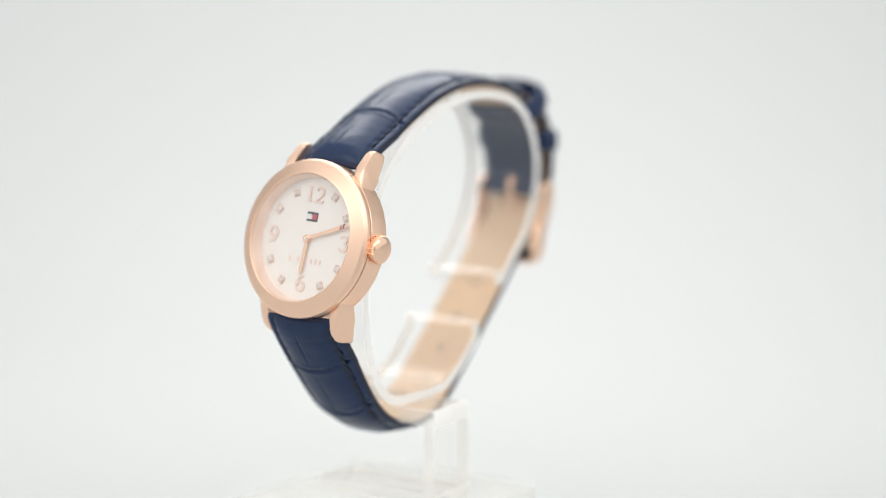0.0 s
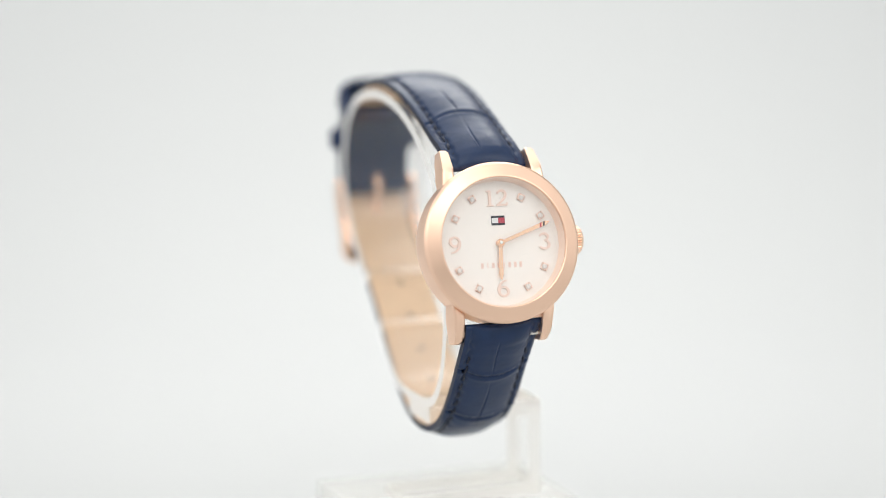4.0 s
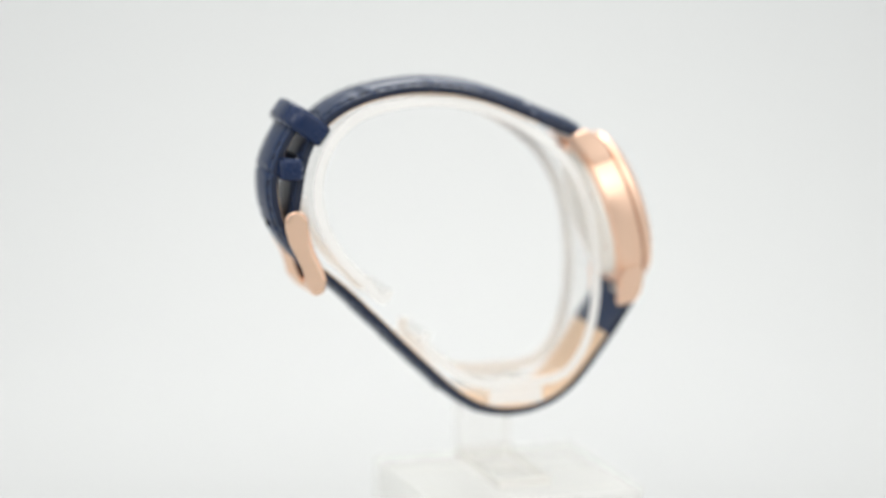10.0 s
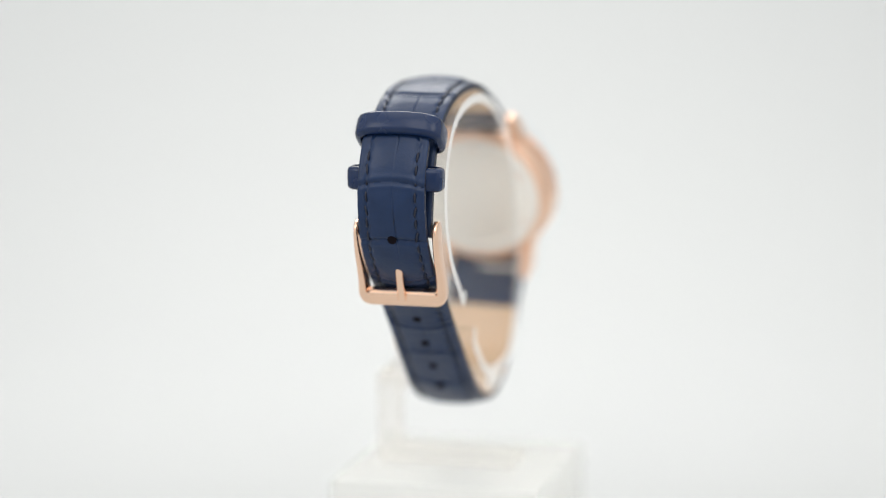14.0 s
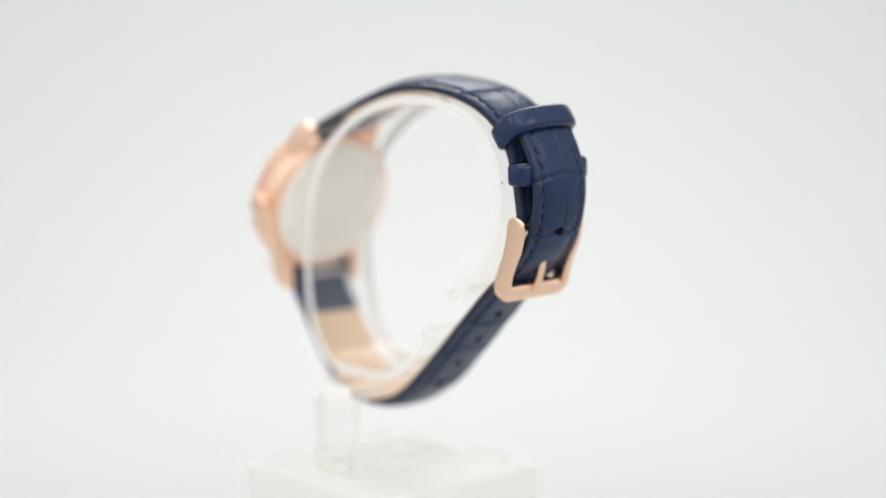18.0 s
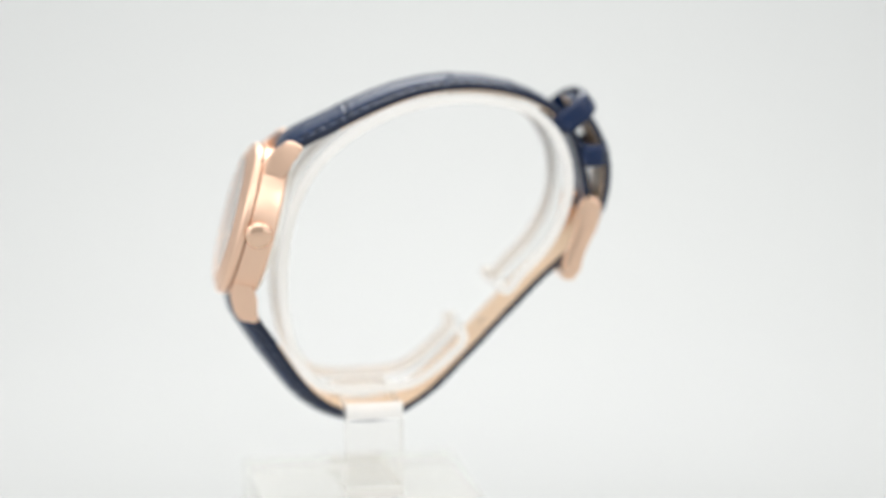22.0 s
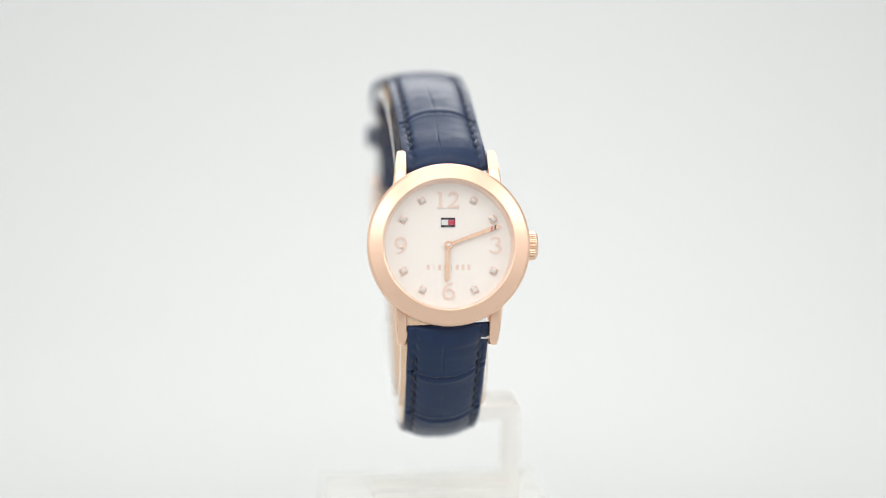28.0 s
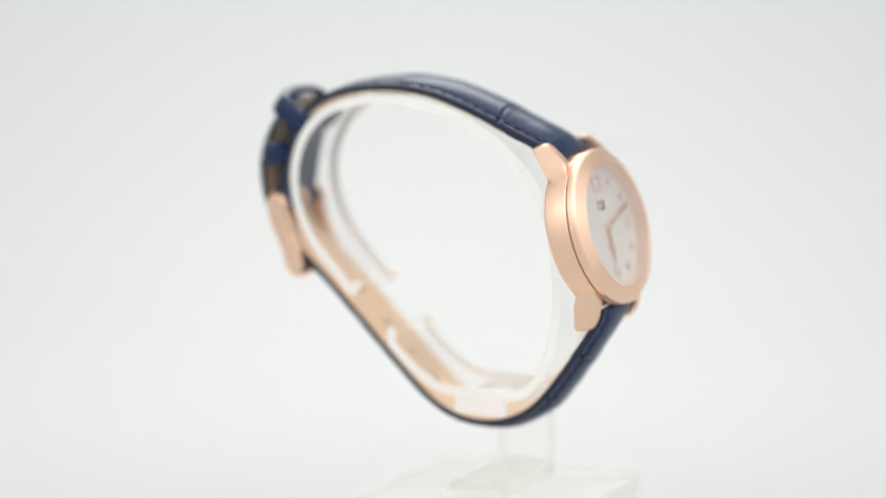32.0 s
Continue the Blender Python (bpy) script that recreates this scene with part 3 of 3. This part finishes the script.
_bm.to_mesh(PUNCH)
_bm.free()
PUNCH.materials.append(HOLE)
for at in ((31.1, 74.4), (15.9, 57.6), (10.7, 52.1), (5.6, 46.8), (0.3, 42.2)):
    k = int(np.argmin(np.linalg.norm(LQ - np.array(at), axis=1)))
    along, out = Vector((0, *LT[k])), Vector((0, *LN[k]))
    m = Matrix((along.cross(out), along, out)).transposed().to_4x4()
    high = max(LTOP(LS[k] + d, e) for d in (-0.8, -0.4, 0, 0.4, 0.8) for e in (-0.12, 0.0, 0.12)) + 0.06
    mid = LQ[k] + LN[k] * (high - 0.05) / 2
    m.translation = (XC, mid[0], mid[1])
    ob = repeat("hole", PUNCH, m, lower)
    ob.scale.z = (high + 0.05) / 2.3


def band(width, height, length, thick, crown):
    """A leather loop: a rounded box ring round the y axis, length long in y, bulging outwards on its +z side."""
    n = 72
    rows = []
    bm = bmesh.new()
    for k in range(n):
        a = 2 * math.pi * k / n
        c, s = math.cos(a), math.sin(a)
        x = math.copysign(abs(c) ** 0.5, c) * width / 2
        z = math.copysign(abs(s) ** 0.5, s) * height / 2
        z += crown * (1 - (2 * x / width) ** 2) * (1 if z > 0 else 0.3)
        inx, inz = x * (1 - 2 * thick / width), z * (1 - 2 * thick / height)
        ring = []
        for u, y in ((0, -1), (0.18, -1), (0.5, -0.93), (0.85, -0.82), (1, -0.6), (1.02, 0), (1, 0.6), (0.85, 0.82), (0.5, 0.93), (0.18, 1), (0, 1)):
            ring.append(bm.verts.new((inx + (x - inx) * u, y * length / 2, inz + (z - inz) * u)))
        rows.append(ring)
    for k in range(n):
        a, b = rows[k], rows[(k + 1) % n]
        m = len(a)
        for j in range(m):
            bm.faces.new((a[j], a[(j + 1) % m], b[(j + 1) % m], b[j]))
    return bm


def facing(y, z, out, x=XC):
    """A pose at (y, z) whose z axis points along out in the yz plane."""
    o = Vector((0, *out)).normalized()
    m = Matrix((Vector((1, 0, 0)), o.cross(Vector((1, 0, 0))), o)).transposed().to_4x4()
    m.translation = (x, y, z)
    return m


part("keeper", band(15.4, 8.3, 4.3, 1.0, 0.9), NAVY_GLOSS, watch, "glossy navy leather keeper loop", sharp=50, at=facing(24.75, 91.75, (0.8, 0.6)))
part("fixed_loop", band(16.9, 4.9, 4.1, 0.9, 0.0), NAVY_GLOSS, watch, "empty navy leather fixed loop", sharp=50, at=facing(28.3, 84.6, (1.0, 0.02)))

# ---------------------------------------------------------------- buckle
def buckle_frame():
    """A flat frame swept in a U: down one arm, along the front bar and up the other arm."""
    arm, t, s = spline([(27.5, 77.2), (27.65, 75.2), (27.2, 72.4), (26.1, 69.5), (24.8, 66.6), (23.9, 63.2)], 0.3)
    length = s[-1]
    stations = []
    turn = 1.15                                     # radius of the corners
    straight = [k for k in range(len(arm)) if s[k] <= length - turn]
    for k in straight:
        head = min(1.0, math.sqrt(max(0.02, 1 - max(0.0, 1 - s[k] / 2.0) ** 2)))
        wide = np.interp(s[k], [0, 2.4, 5.0, 8.2, 10.5, length], [4.2, 4.3, 4.0, 3.3, 3.4, 3.9]) * head
        stations.append((-7.0, arm[k], (0, t[k]), wide, np.interp(s[k], [0, 6, length], [1.0, 1.2, 1.75])))
    k0 = straight[-1]
    d = t[k0]
    for a in np.linspace(0.12, 1, 9):
        a *= math.pi / 2
        at = arm[k0] + d * turn * math.sin(a)
        stations.append((-7.0 + turn * (1 - math.cos(a)), at, (math.sin(a), d * math.cos(a)), 3.9 - 1.3 * math.sin(a), 1.7 + 1.4 * math.sin(a) ** 2))
    bar = stations[-1]
    for x in np.linspace(-5.4, 0, 9):
        dip = 0.35 * math.exp(-(x / 1.3) ** 2)
        stations.append((x, bar[1] - 0.25 * dip * np.array((d[1], -d[0])), (1.0, d * 0), 2.6 - dip, 3.1))
    other = [(-x, p, (tan[0], -tan[1]), w, h) for x, p, tan, w, h in stations[-2::-1]]
    bm = bmesh.new()
    rows = []
    for x, p, tan, w, h in stations + other:
        tangent = Vector((tan[0], *(tan[1] if np.ndim(tan[1]) else (0, 0)))).normalized()
        flat = Vector((0, d[1], -d[0]))             # across the frame's plane, outwards
        flat = (flat - tangent * flat.dot(tangent)).normalized()
        side = tangent.cross(flat)
        ring = []
        for j in range(20):
            a = 2 * math.pi * (j + 0.5) / 20
            c, q = math.cos(a), math.sin(a)
            ring.append(bm.verts.new(Vector((XC + x, *p)) + flat * (math.copysign(abs(c) ** 0.66, c) * w / 2) + side * (math.copysign(abs(q) ** 0.66, q) * h / 2)))
        rows.append(ring)
    for a, b in zip(rows, rows[1:]):
        for j in range(20):
            bm.faces.new((a[j], a[(j + 1) % 20], b[(j + 1) % 20], b[j]))
    bm.faces.new(rows[0][::-1])
    bm.faces.new(rows[-1])
    return bm


buckle = part("buckle", buckle_frame(), GOLD, watch, "polished rose-gold pin buckle", sharp=50)
part("buckle_bar", tube([(XC - 5.7, 27.7, 75.6), (XC + 5.7, 27.7, 75.6)], 0.45), GOLD, buckle)
part("prong", tube([(XC, 25.9, 74.0), (XC, 25.8, 76.0), (XC, 26.4, 77.0), (XC, 27.2, 76.6), (XC, 27.6, 75.0), (XC, 26.9, 71.5), (XC, 27.0, 69.0), (XC, 26.7, 67.4), (XC, 26.1, 65.6), (XC, 25.5, 64.0), (XC, 24.9, 62.9)], 0.72, 16), GOLD, buckle)


# ---------------------------------------------------------------- the turning of the table
def motions():
    """The riser, the stand and the watch turn together about the vertical axis, 14.38 degrees a second."""
    for ob in (riser, stand, watch):
        rows = [(float(t), pose(0, 0, BASE[ob.name] * MM, 0, 0, -36.62 + 14.379 * t)) for t in range(33)]
        walk(ob, rows)


motions()
